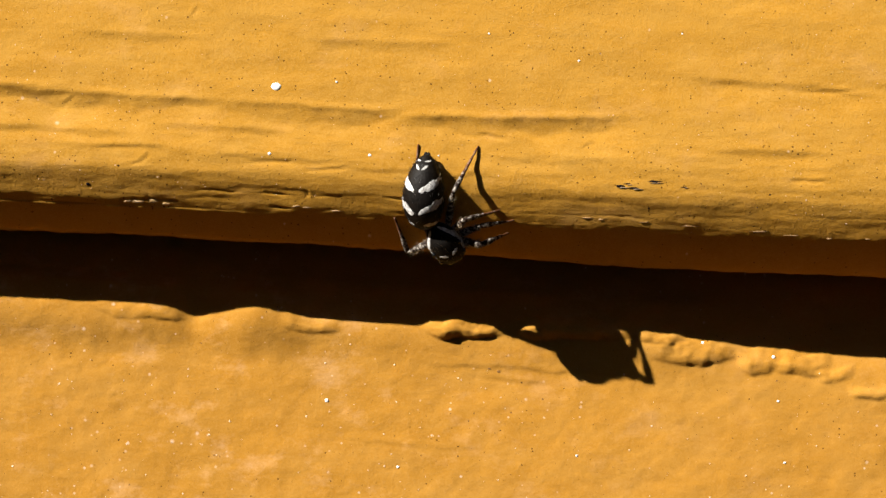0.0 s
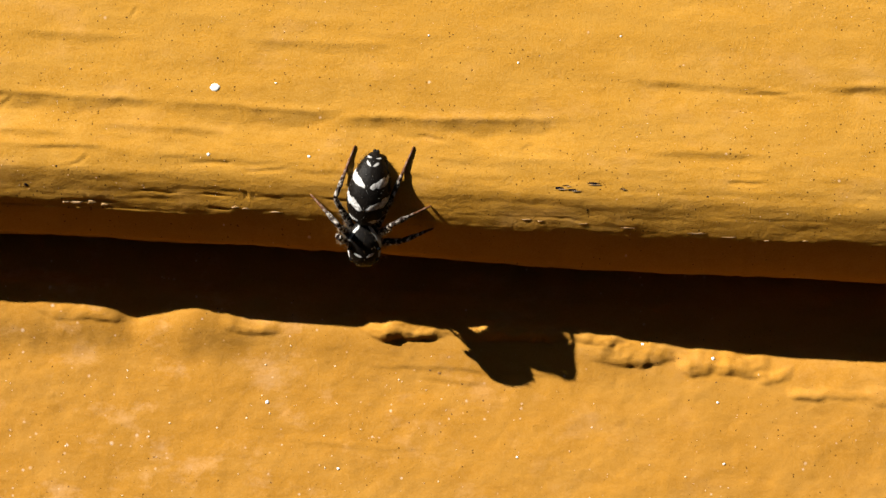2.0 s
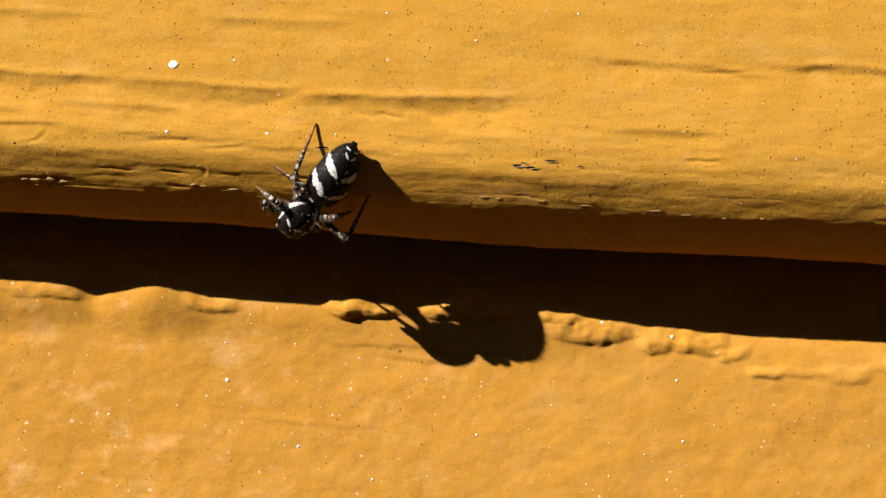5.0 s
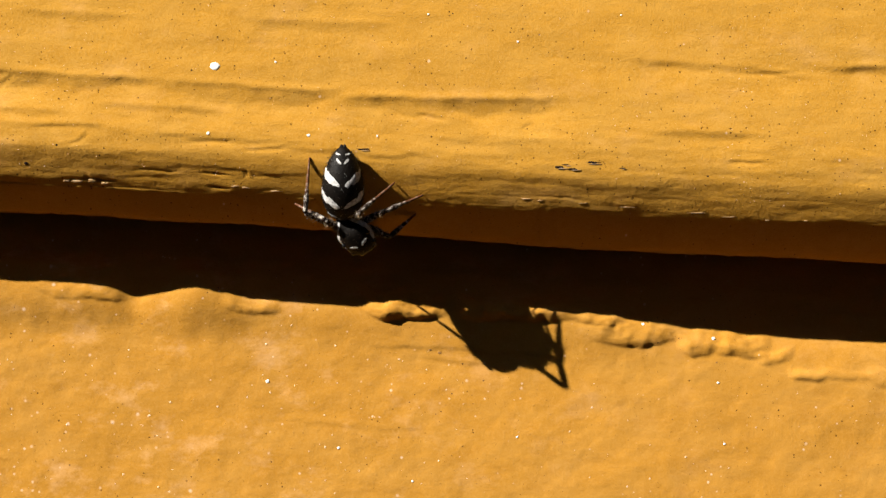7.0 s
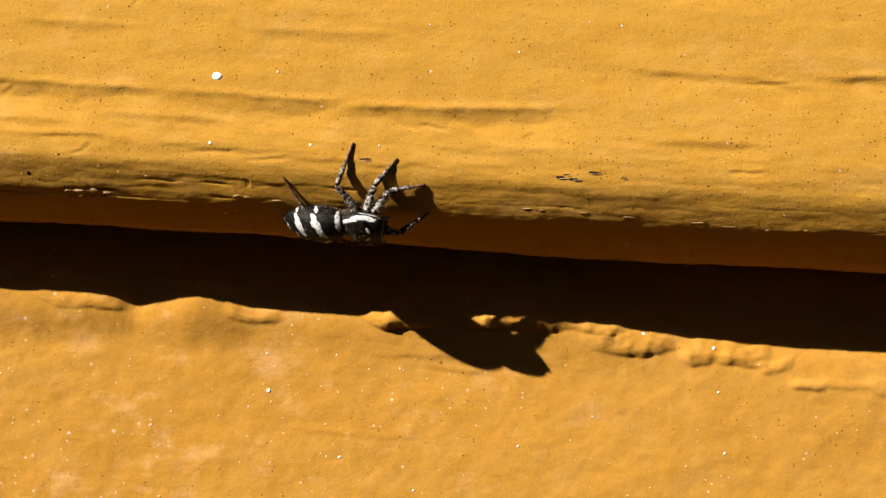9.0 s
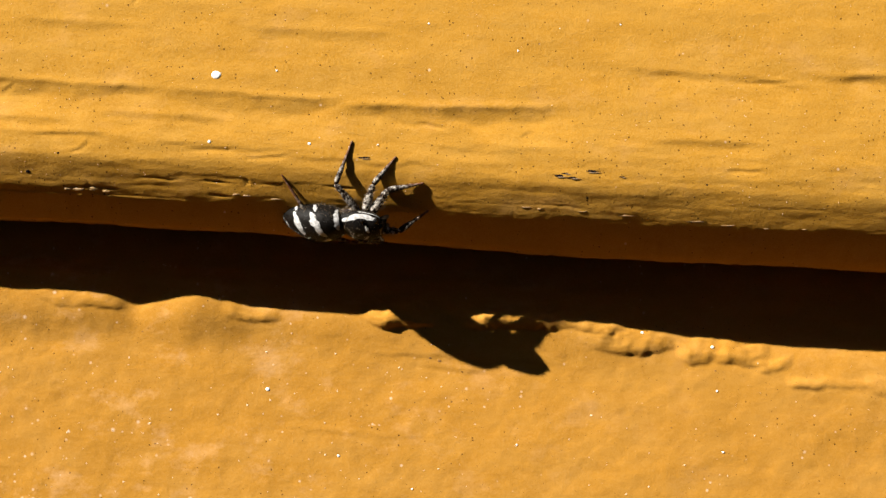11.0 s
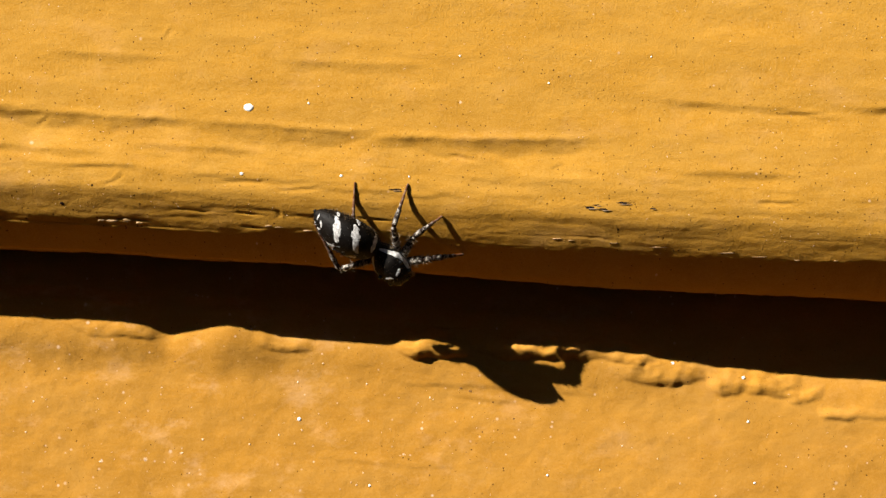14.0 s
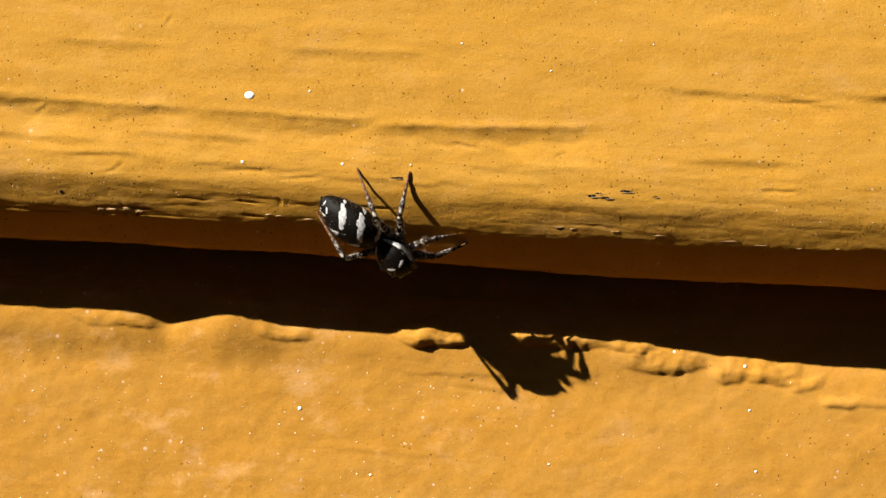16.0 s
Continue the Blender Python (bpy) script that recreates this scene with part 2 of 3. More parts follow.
def crease(x, v, x0, x1, v0, lean, deep, drop, fade):
    """A brush or grain ridge: the surface falls away below the line v0 and rises again."""
    line = v0 - lean * (x - x0) + 0.12 * soft_noise(x * 0.45, x * 0, int(x0 * 7 + 900)) + 0.05 * soft_noise(x * 1.7, x * 0, int(x0 * 5 + 300))
    t = line - v
    seed = int(x0 * 11 + 1200)
    along_x = np.clip((x - x0) / (x1 - x0), 0, 1)
    long = step(0.0, 0.3, along_x) * (1 - step(0.72, 1.0, along_x)) * (0.95 + 0.3 * soft_noise(x * 0.35, x * 0, seed))
    wide = drop * (0.35 + 0.65 * np.sin(np.pi * along_x) ** 0.7) * (1 + 0.3 * soft_noise(x * 0.7, x * 0, seed + 1))
    t2 = np.clip(t / np.maximum(wide, 0.05), 0, 1)
    fold = 1 + 0.15 * soft_noise(x * 0.8 + v * 1.1, v * 0.9 - x * 0.3, seed + 2)
    lip = 0.25 * deep * np.exp(-((t + 0.1) / 0.2) ** 2)
    return long * lip - deep * long * fold * (1 - (1 - t2) ** 1.25) * np.exp(-np.maximum(t - wide, 0) / fade)


# ridges left by the brush and the grain: x from, to, height, lean, depth, width of the drop, of the recovery
CREASES_UP = [
    (-27, -12.3, 8.2, 0.01, 0.19, 0.85, 1.8), (-14.0, -1.5, 7.95, -0.012, 0.2, 0.95, 1.8), (-4, 13, 7.7, -0.032, 0.19, 0.95, 2.0),
    (-44, -20, 8.55, 0.0, 0.22, 0.8, 2.2), (13.5, 27, 10.85, 0.035, 0.075, 0.4, 1.4), (15.5, 23, 6.7, 0.0, 0.08, 0.5, 1.4),
    (24, 42, 11.0, 0.0, 0.12, 0.5, 1.6), (-22, -14, 11.9, 0.0, 0.06, 0.5, 1.6), (-9, 2, 12.1, 0.0, 0.06, 0.6, 1.8),
    (-30, -17, 6.1, 0.0, 0.07, 0.4, 1.3), (2, 12, 5.6, 0.0, 0.05, 0.4, 1.2), (-19, -8, 6.6, 0.0, 0.05, 0.5, 1.3),
]
CREASES_EDGE = [
    (-16, -1, 3.15, 0.01, 0.025, 0.2, 0.5), (-22, -9, 2.5, 0.0, 0.02, 0.15, 0.3),
    (3, 16, 3.3, 0.0, 0.02, 0.25, 0.5), (10, 32, 2.7, 0.0, 0.008, 0.2, 0.45), (14, 27, 4.4, 0.0, 0.035, 0.3, 0.8),
    (-14, -6, 4.9, 0.0, 0.06, 0.25, 0.7), (-21, -16, 5.2, -0.04, 0.08, 0.15, 0.5), (-7, 4, 4.5, 0.0, 0.05, 0.25, 0.7),
]
# hairline cracks in the paint along the edge: x from, to, height, depth
CRACKS = [(-15.5, 0.5, 2.78, 0.07), (12, 28, 2.9, 0.02), (-19.3, -15.6, 1.98, 0.07), (-10.6, -6.8, 1.95, 0.07), (4, 13, 2.35, 0.03)]

# short scratches and curled brush hairs under the paint: from x, height to x, height, depth
NICKS = [(-14.9, 13.05, -14.45, 13.6, 0.04), (-22.5, 7.5, -21.8, 8.0, 0.04), (-18.5, 4.15, -17.9, 4.25, 0.035), (-17.95, 4.25, -17.4, 4.85, 0.035),
         (-11.5, 4.65, -8.8, 4.75, 0.04), (-8.2, 4.3, -5.6, 4.55, 0.04), (20.5, 5.0, 22.6, 5.15, 0.05), (21.0, 10.3, 24.5, 10.5, 0.04),
         (-8.1, 3.1, -8.0, 2.62, 0.05), (-17.6, 2.3, -17.2, 1.9, 0.05), (8.2, 6.4, 8.9, 6.7, 0.03), (2.2, 6.9, 3.6, 6.75, 0.04)]


def upper_relief(x, v, angle):
    h = 0.09 * layers(x * 0.05, v * 0.28, 11, 3) + 0.04 * layers(x * 0.2, v * 0.9, 23, 3)
    tilt = x * 0.5 + v * 0.55
    h = h + 0.02 * layers(tilt * 1.0, (v - 0.45 * x) * 0.9, 31, 3) + 0.006 * layers(x * 2.6, v * 3.6, 37, 2)
    wood = step(3.4, 4.4, v) * (1 - step(6.5, 8.0, v))
    h = h + wood * (0.032 * layers(x * 0.28 + 0.4 * v, v * 1.9, 43, 3) + 0.018 * layers(x * 0.7, v * 3.4, 45, 2))
    for c in CREASES_UP + CREASES_EDGE:
        h = h + crease(x, v, *c)
    for x0, x1, v0, deep in CRACKS:
        line = v0 + 0.1 * soft_noise(x * 0.4, x * 0, int(x0 * 3 + 500)) + 0.05 * soft_noise(x * 1.9, x * 0, int(x0 * 3 + 600))
        h = h - deep * np.exp(-((v - line) / 0.07) ** 2) * window(x, x0, x1, 0.2 * (x1 - x0)) * np.clip(0.6 + 0.9 * soft_noise(x * 0.8, x * 0, 612), 0, 1)
    h = h + 0.015 * np.exp(-((v - 2.15) / 0.25) ** 2) * step(4, -3, x)
    h = h - 0.05 * np.clip(4.0 - v, 0, 2.1) * step(-9, -17, x)
    for x0, v0, x1, v1, deep in NICKS:
        ux, uv = x1 - x0, v1 - v0
        far = math.hypot(ux, uv)
        at = ((x - x0) * ux + (v - v0) * uv) / far ** 2
        off = ((v - v0) * ux - (x - x0) * uv) / far + 0.05 * soft_noise(x * 1.6, v * 1.6, 811)
        ends = window(at, -0.1, 1.1, 0.3)
        h = h + ends * deep * (0.7 * np.exp(-((off - 0.12) / 0.1) ** 2) - np.exp(-((off + 0.06) / 0.1) ** 2))
    flaky = step(5.0, 3.6, v) * (1 - step(1.7, 1.1, v))
    h = h + flaky * 0.022 * layers(x * 0.6, v * 3.0, 47, 4)
    broken = step(2.9, 2.2, v) * (1 - step(1.8, 1.5, v)) * step(0.15, 0.5, layers(x * 0.22, x * 0, 53, 2))
    h = h + broken * 0.03 * layers(x * 1.3, v * 3.4, 57, 3)
    return h * (1 - step(70, 84, angle)) * (1 - 0.4 * step(40, 43, angle))


def board_mesh(name, prof, lean, relief, edge, closing):
    """prof: rows of v, y, angle down the front; closing: rows of v, y round the back."""
    v = np.concatenate([prof[:, 0], closing[:, 0]])
    y = np.concatenate([prof[:, 1], closing[:, 1]])
    angle = np.concatenate([prof[:, 2], np.full(len(closing), 90.0)])
    x2, v2 = np.meshgrid(ALONG, v, indexing="ij")
    y2, a2 = np.meshgrid(ALONG, y, indexing="ij")[1], np.meshgrid(ALONG, angle, indexing="ij")[1]
    h = relief(x2, v2, a2)
    h[:, len(prof):] = 0
    shift = edge(x2, v2, a2)
    shift[:, len(prof)] = shift[:, len(prof) - 1]
    shift[:, len(prof) + 1:] = 0
    rad = np.radians(a2)
    out_y = y2 - h * np.cos(rad)
    out_v = v2 - h * np.sin(rad) + shift
    out = np.stack([x2, out_y, out_v - lean * x2], -1)
    return sheet_mesh(name, out, loop=True, caps=True)


def upper_edge(x, v, a):
    return step(30, 50, a) * (0.07 * layers(x * 0.3, x * 0, 71, 4) + 0.03 * soft_noise(x * 2.1, x * 0, 75)) + step(48, 82, a) * 0.5 * step(14, -12, x) + step(58, 80, a) * 0.2 * layers(x * 0.16, x * 0, 77, 3)


top_close = np.array([(-0.3, 7.0), (6, 7.0), (6, 15.0), (60, 15.0), (150, 15.0), (150, 4.0), (149, 0.6), (148, 0.0), (120, 0.0), (80, 0.0), (50, 0.0), (30, 0.0), (22, 0.0)])
upper_board = tagged(part("siding_board", board_mesh("siding_board", UPPER, LEAN_UP, upper_relief, upper_edge, top_close), PAINT),
                     "ochre-yellow painted wooden siding board with a rounded lower edge", "siding board", "siding boards", "structure")

# the lower board: a rounded top in the shade of the upper one, with beads of paint along it
LOWER = profile(3.0, 7.2, [(5.2, 0.25, 0), (0.6, 0.1, -14), (1.6, 0.09, -14), (1.2, 0.08, -5), (0.8, 0.1, 0), (11.8, 0.11, 0)])
LOWER[:, 1] += 6.5 - LOWER[-1, 1]
BEADS = [
    # x from, to, v of the lower lip, height of the bead, how far it stands out
    (-1.6, 4.3, -5.62, 1.5, 0.42), (3.4, 12.6, -5.45, 1.1, 0.42), (11.2, 15.4, -5.3, 1.05, 0.2), (12.2, 19.3, -6.3, 1.5, 0.25), (18.4, 21.2, -6.85, 1.4, 0.21),
    (20.4, 24.6, -6.8, 1.3, 0.22), (23.4, 26.0, -6.9, 0.6, 0.15), (25.4, 28.2, -7.8, 0.5, 0.11), (27.2, 31.4, -7.55, 0.5, 0.07), (30.4, 34.4, -7.9, 0.9, 0.1),
    (-22.3, -15.8, -5.45, 0.95, 0.12), (-10.2, -6.4, -5.65, 0.85, 0.14), (-40, -29, -5.3, 0.9, 0.3), (33.6, 40, -7.2, 0.9, 0.3),
]


def lower_relief(x, v, angle):
    h = 0.09 * layers(x * 0.07, v * 0.22, 111, 3) + 0.06 * layers(x * 0.3, v * 0.42, 123, 3) + 0.038 * layers(x * 0.95, v * 1.15, 131, 4)
    near_top = step(-8.0, -4.2, v)
    h = h + near_top * (0.66 * step(-13.5, -19.0, x) + 0.58 * np.exp(-((x + 11.9) / 2.7) ** 2) + 0.2 * window(x, -15.5, 0, 4) - 0.2 * np.exp(-((x + 15.7) / 0.9) ** 2) + 0.24 * step(-3.5, 0.5, x) - 0.55 * step(12, 26, x))
    for x0, x1, lip, tall, out in BEADS:
        seed = int(x0 * 3 + 400)
        line = lip + 0.2 * soft_noise(x * 0.5, x * 0, seed) + 0.08 * soft_noise(x * 1.9, x * 0, seed + 1)
        middle = np.clip(np.abs(2 * (x - x0) / (x1 - x0) - 1), 0, 1)
        line = line + 0.45 * tall * middle ** 3
        t = (v - line) / (tall * (1 + 0.2 * soft_noise(x * 0.7, x * 0, seed + 5)))
        swell = 0.9 + 0.13 * soft_noise(x * 0.6, x * 0, seed + 2) + 0.6 * layers(x * 1.1, v * 1.5, seed + 3, 4)
        shape = np.sqrt(np.clip(t * 1.8, 0, 1) * np.clip(1.25 - t, 0, 1)) * 1.5
        h = h + 0.9 * out * swell * shape * window(x, x0, x1, 0.34 * (x1 - x0)) ** 0.7
    h = h + crease(x, v, -8, 5, -12.3, 0.0, 0.025, 0.25, 0.8) + crease(x, v, -3, 13, -7.2, 0.0, 0.045, 0.25, 0.8) + crease(x, v, 1, 7, -7.9, 0.0, 0.05, 0.3, 0.6)
    high = step(-3.6, -2.4, v)
    return h * (1 - high) + high * 0.1 * layers(x * 0.5, v * 1.0, 151, 3)


def lower_edge(x, v, a):
    up = window(v, -6.5, -2.5, 1.5)
    return up * 0.16 * layers(x * 0.12, x * 0, 171, 4)


low_close = np.array([(-30, 6.5), (-50, 6.5), (-90, 6.5), (-149, 6.5), (-150, 7.5), (-150, 20.0), (-60, 20.0), (3.0, 20.0)])
lower_board = tagged(part("siding_board", board_mesh("siding_board_low", LOWER, LEAN_LOW, lower_relief, lower_edge, low_close), PAINT_LOW),
                     "ochre-yellow painted siding board with beads of thick paint along its top", "siding board", "siding boards", "structure")


def slab(name, x0, x1, y0, y1, z0, z1, material, label):
    bm = bmesh.new()
    bmesh.ops.create_cube(bm, size=1.0)
    for vert in bm.verts:
        c = vert.co
        vert.co = Vector(((x0 + x1) / 2 + c.x * (x1 - x0), (y0 + y1) / 2 + c.y * (y1 - y0), (z0 + z1) / 2 + c.z * (z1 - z0)))
    ob = part(name, bm, material)
    for p in ob.data.polygons:
        p.use_smooth = False
    return tagged(ob, label, "wall", "", "structure")


# added out of view, dark so that little light bounces
slab("wall_back", -2.5, 2.5, 0.0215, 0.1, -1.0, 1.6, UNSEEN_DARK, "unseen wall behind the siding boards, made dark to limit bounced light")


def build_ground():
    # added below the view, dark to limit bounced light
    bm = bmesh.new()
    bmesh.ops.create_grid(bm, x_segments=8, y_segments=8, size=300)
    for vert in bm.verts:
        vert.co.z = -1.0
    tagged(part("ground", bm, EARTH), "unseen ground below the wall, made dark to limit light from below", "ground", "", "structure")


build_ground()


# unseen slabs, added to block sky; the grey one bounces light into the gap
slab("sky_blocker_front", -4.0, 4.0, -1.75, -1.6, -1.0, 1.9, GREY_FILL, "unseen grey slab added to block low sky and bounce light into the gap")
slab("sky_blocker_top", -2.5, 2.5, -0.38, 0.1, 0.6, 0.63, UNSEEN_DARK, "unseen dark slab added to block the sky overhead")
slab("sky_blocker_side", 2.5, 2.62, -1.6, 0.1, -1.0, 2.0, UNSEEN_DARK, "unseen dark slab added to block the sky at the side")
slab("sky_blocker_side", -2.62, -2.5, -1.6, 0.1, -1.0, 1.95, UNSEEN_DARK, "unseen dark slab added to block the sky at the side")


# ---------------------------------------------------------------- small marks on the boards
def upper_surface(x, z):
    """A place on the upper board's painted face, in mm."""
    v = z + LEAN_UP * x
    keep = UPPER[:, 2] < 60
    a = float(np.interp(-v, -UPPER[keep, 0], UPPER[keep, 2]))
    h = float(upper_relief(np.array([x]), np.array([v]), np.array([a]))[0])
    return Vector((x, upper_depth(x, z) - h * math.cos(radians(a)), z)), radians(a)


def lower_surface(x, z):
    v = z + LEAN_LOW * x
    a = float(np.interp(-v, -LOWER[:, 0], LOWER[:, 2]))
    h = float(lower_relief(np.array([x]), np.array([v]), np.array([a]))[0])
    return Vector((x, float(np.interp(-v, -LOWER[:, 0], LOWER[:, 1])) - h * math.cos(radians(a)), z)), radians(a)


def fleck(name, spot, tilt, wide, tall, material, parent=None, label="", jag=0.0, thick=0.06):
    """A low rounded blob of dried paint or a chipped spot, lying on a board."""
    rng = random.Random(int(spot.x * 100) + 7)
    bm = bmesh.new()
    rings = []
    count = 18
    edge = [1 + rng.uniform(-jag, jag) for _ in range(count)]
    for rad, rise in ((1.0, -0.02), (0.85, thick * 0.6), (0.45, thick)):
        rings.append([bm.verts.new((wide / 2 * rad * edge[k] * math.cos(2 * math.pi * k / count), tall / 2 * rad * edge[k] * math.sin(2 * math.pi * k / count), rise))
                      for k in range(count)])
    for a, b in zip(rings, rings[1:]):
        for k in range(count):
            bm.faces.new((a[k], a[(k + 1) % count], b[(k + 1) % count], b[k]))
    bm.faces.new(rings[-1])
    m = Matrix.Translation(spot) @ Matrix.Rotation(radians(90) + tilt, 4, "X")
    for vert in bm.verts:
        vert.co = (m @ vert.co) * MM
    return part(name, bm, material, parent, label)


def build_marks():
    spot, tilt = upper_surface(-9.87, 9.58)
    tagged(fleck("paint_drop", spot, tilt, 0.62, 0.5, WHITE_SPECK, jag=0.08, thick=0.035), "small white drop of dried paint on the yellow board", "paint drop", "white drops")
    for x, z, size in ((-10.27, 5.63, 0.22), (-4.35, 5.53, 0.2), (2.7, 12.7, 0.14), (8.0, 11.1, 0.14), (-6.3, 9.85, 0.14), (-0.3, 5.5, 0.12), (14.1, 12.7, 0.12)):
        spot, tilt = upper_surface(x, z)
        tagged(fleck("paint_drop", spot, tilt, size, size * 0.9, WHITE_SPECK, jag=0.1, thick=0.025), "tiny white speck on the yellow board", "paint drop", "white drops")
    for x, z, size in ((-7.32, -9.52, 0.28), (16.3, -5.9, 0.26), (20.8, -6.8, 0.24), (-2.85, -13.7, 0.2), (21.5, -13.45, 0.18), (21.1, -9.58, 0.18), (8.4, -13.0, 0.16), (1.8, -15.8, 0.16)):
        spot, tilt = lower_surface(x, z)
        tagged(fleck("paint_drop", spot, tilt, size, size * 0.9, WHITE_SPECK, jag=0.1, thick=0.035), "tiny white speck on the yellow board", "paint drop", "white drops")
    for x, z, wide, tall in ((10.55, 3.72, 0.9, 0.16), (11.35, 3.6, 0.8, 0.13), (10.9, 3.85, 0.5, 0.1), (12.45, 3.98, 1.0, 0.15), (14.2, 3.65, 0.35, 0.08), (-1.15, 4.72, 0.85, 0.13)):
        spot, tilt = upper_surface(x, z)
        fleck("bare_wood_chip", spot, tilt, wide, tall, BARE_WOOD, upper_board, "dark bare wood showing through chipped paint", jag=0.35, thick=0.008)
        fleck("chip_edge", spot + Vector((0.12, 0.0, -tall * 0.62)), tilt, wide * 0.7, tall * 0.35, PALE_EDGE, upper_board, "pale broken paint edge", jag=0.3, thick=0.03)


def build_pits():
    """Pits and burst bubbles in the paint."""
    for x, z, size in ((-21.1, 3.85, 0.24), (-19.2, 4.93, 0.16), (-11.25, 9.35, 0.14), (4.15, 12.75, 0.1), (-22.0, 8.8, 0.12), (19.3, 3.2, 0.16), (12.2, 2.4, 0.14)):
        spot, tilt = upper_surface(x, z)
        fleck("paint_pit", spot, tilt, size, size * 0.85, BARE_WOOD, upper_board, jag=0.3, thick=0.006)
    for x, z, size in ((3.5, -7.7, 0.3), (2.9, -7.5, 0.2), (-15.2, -5.9, 0.14), (21.0, -8.3, 0.14), (18.2, -11.9, 0.12)):
        spot, tilt = lower_surface(x, z)
        fleck("paint_pit", spot, tilt, size, size * 0.7, BROWN_PIT, lower_board, jag=0.35, thick=0.006)


def build_flakes():
    """Flaking paint along the board's lower edge."""
    rows = [(-18.9, 2.86, 0.45, 0.17), (-18.2, 2.82, 0.75, 0.19), (-17.3, 2.84, 0.45, 0.26), (-16.6, 2.7, 0.4, 0.2), (-8.75, 2.56, 0.5, 0.17), (-8.15, 2.48, 0.5, 0.13), (-6.3, 2.27, 0.6, 0.1), (18.9, 1.03, 1.1, 0.11), (20.9, 0.8, 1.1, 0.08), (23.1, 0.6, 0.35, 0.12),
            (25.4, 0.57, 0.3, 0.1), (14.8, 1.36, 0.9, 0.09), (8.6, 1.85, 0.5, 0.09), (9.4, 1.75, 0.4, 0.07), (12.0, 1.6, 0.5, 0.06)]
    for x, z, wide, tall in rows:
        spot, tilt = upper_surface(x, z)
        fleck("paint_flake", spot, tilt - 0.08, wide, tall * 0.8, PALE_PAINT, upper_board, jag=0.5, thick=0.018)


def build_glints():
    """Grains in the paint, coloured pale to stand in for glints: far too many to count."""
    rng = np.random.RandomState(3)
    verts, faces = [], []
    for low, count, lean, prof, relief in ((True, 380, LEAN_LOW, LOWER, lower_relief), (False, 1300, LEAN_UP, UPPER[UPPER[:, 2] < 60], upper_relief)):
        x = rng.uniform(-34, 34, count)
        v = rng.uniform(-19, -6.2, count) if low else rng.uniform(2.6, 17, count)
        shoal = layers(x * 0.22, v * 0.3, 901 + low, 3) + (0.25 * (x < 0) if low else 0.1 * (np.abs(v - 6) < 3))
        keep = shoal > rng.uniform(-0.45, 0.55, count)
        x, v = x[keep], v[keep]
        size = rng.choice((0.03, 0.036, 0.045, 0.055, 0.075) if low else (0.016, 0.02, 0.024, 0.03, 0.042), len(x))
        a = np.interp(-v, -prof[:, 0], prof[:, 2])
        y = np.interp(-v, -prof[:, 0], prof[:, 1]) - relief(x, v, a) * np.cos(np.radians(a))
        spin = rng.uniform(0, 6.3, len(x))
        for px, py, pz, r, turn in zip(x, y, v - lean * x, size, spin):
            first = len(verts)
            for k in range(6):
                j = r * rng.uniform(0.7, 1.25)
                verts.append(((px + j * math.cos(turn + k * math.pi / 3)) * MM, (py + 0.004) * MM, (pz + j * math.sin(turn + k * math.pi / 3)) * MM))
            verts.append((px * MM, (py - 0.45 * r) * MM, pz * MM))
            faces += [(first + k, first + (k + 1) % 6, first + 6) for k in range(6)]
    me = bpy.data.meshes.new("grit")
    me.from_pydata(verts, [], faces)
    tagged(part("grit", me, PALE_GLINT), "pale grains that stand in for glints on the yellow paint", "grit", "", "stuff")


# ---------------------------------------------------------------- the spider
# In its own space +y is ahead, +z is up (the back), the waist lies at the origin; lengths in mm.
def abdomen_place(s, phi, off=0.0):
    r = np.sin(np.pi * np.clip(s, 0.004, 0.996) ** 0.8) ** 0.52
    wide, tall = 1.24 * r + off, 1.08 * r + off
    return np.stack([wide * np.sin(phi), -0.15 + 4.5 * s + 0 * phi, 0.12 + 0.25 * np.sin(np.pi * s) + tall * np.cos(phi)], -1)


def carapace_place(s, phi, off=0.0):
    r = np.minimum(1, (np.clip(s, 0.003, 1) / 0.42)) ** 0.5 * (1 - np.clip((s - 0.66) / 0.345, 0, 1) ** 2.6) ** 0.5 * (1 - 0.1 * step(0.5, 0.95, s))
    c, q = np.cos(phi), np.sin(phi)
    box = (np.abs(c) ** 2.15 + np.abs(q) ** 2.15) ** (-1 / 2.15)
    rise = np.where(c > 0, 0.78, 0.62) * (0.8 + 0.2 * step(0.1, 0.5, s))
    return np.stack([(1.02 * r + off) * q * box, -0.1 + 3.0 * s + 0 * phi, 0.1 + (rise * r + off) * c * box], -1)


def tube(place, columns=40, rows=32):
    s, phi = np.meshgrid(np.linspace(0, 1, columns), np.linspace(0, 2 * math.pi, rows, endpoint=False), indexing="ij")
    s = 0.5 - 0.5 * np.cos(np.pi * s)
    return sheet_mesh("body", place(s, phi), loop=True, caps=True)


def patch(place, phi0, phi1, s0, s1, width, seed, off=0.02, columns=26):
    """A ragged strip of hairs that lies on a body surface, from phi0 to phi1 degrees, thick at its middle."""
    t, w = np.meshgrid(np.linspace(0, 1, columns), np.linspace(-1, 1, 7), indexing="ij")
    ragged = 0.8 + 0.35 * soft_noise(t * 9, w * 0 + np.sign(w) * 3.3, seed)
    taper = np.clip(np.sin(np.pi * np.clip(t * 0.94 + 0.03, 0, 1)), 0, 1) ** 0.45
    s = s0 + (s1 - s0) * t + width * w * ragged * taper
    phi = np.radians(phi0 + (phi1 - phi0) * t)
    edge = off * (1 - w ** 4) - 0.012
    grid = place(s, phi, 0.0)
    lifted = place(s, phi, 1.0)
    return sheet_mesh("patch", grid + (lifted - grid) * edge[..., None])


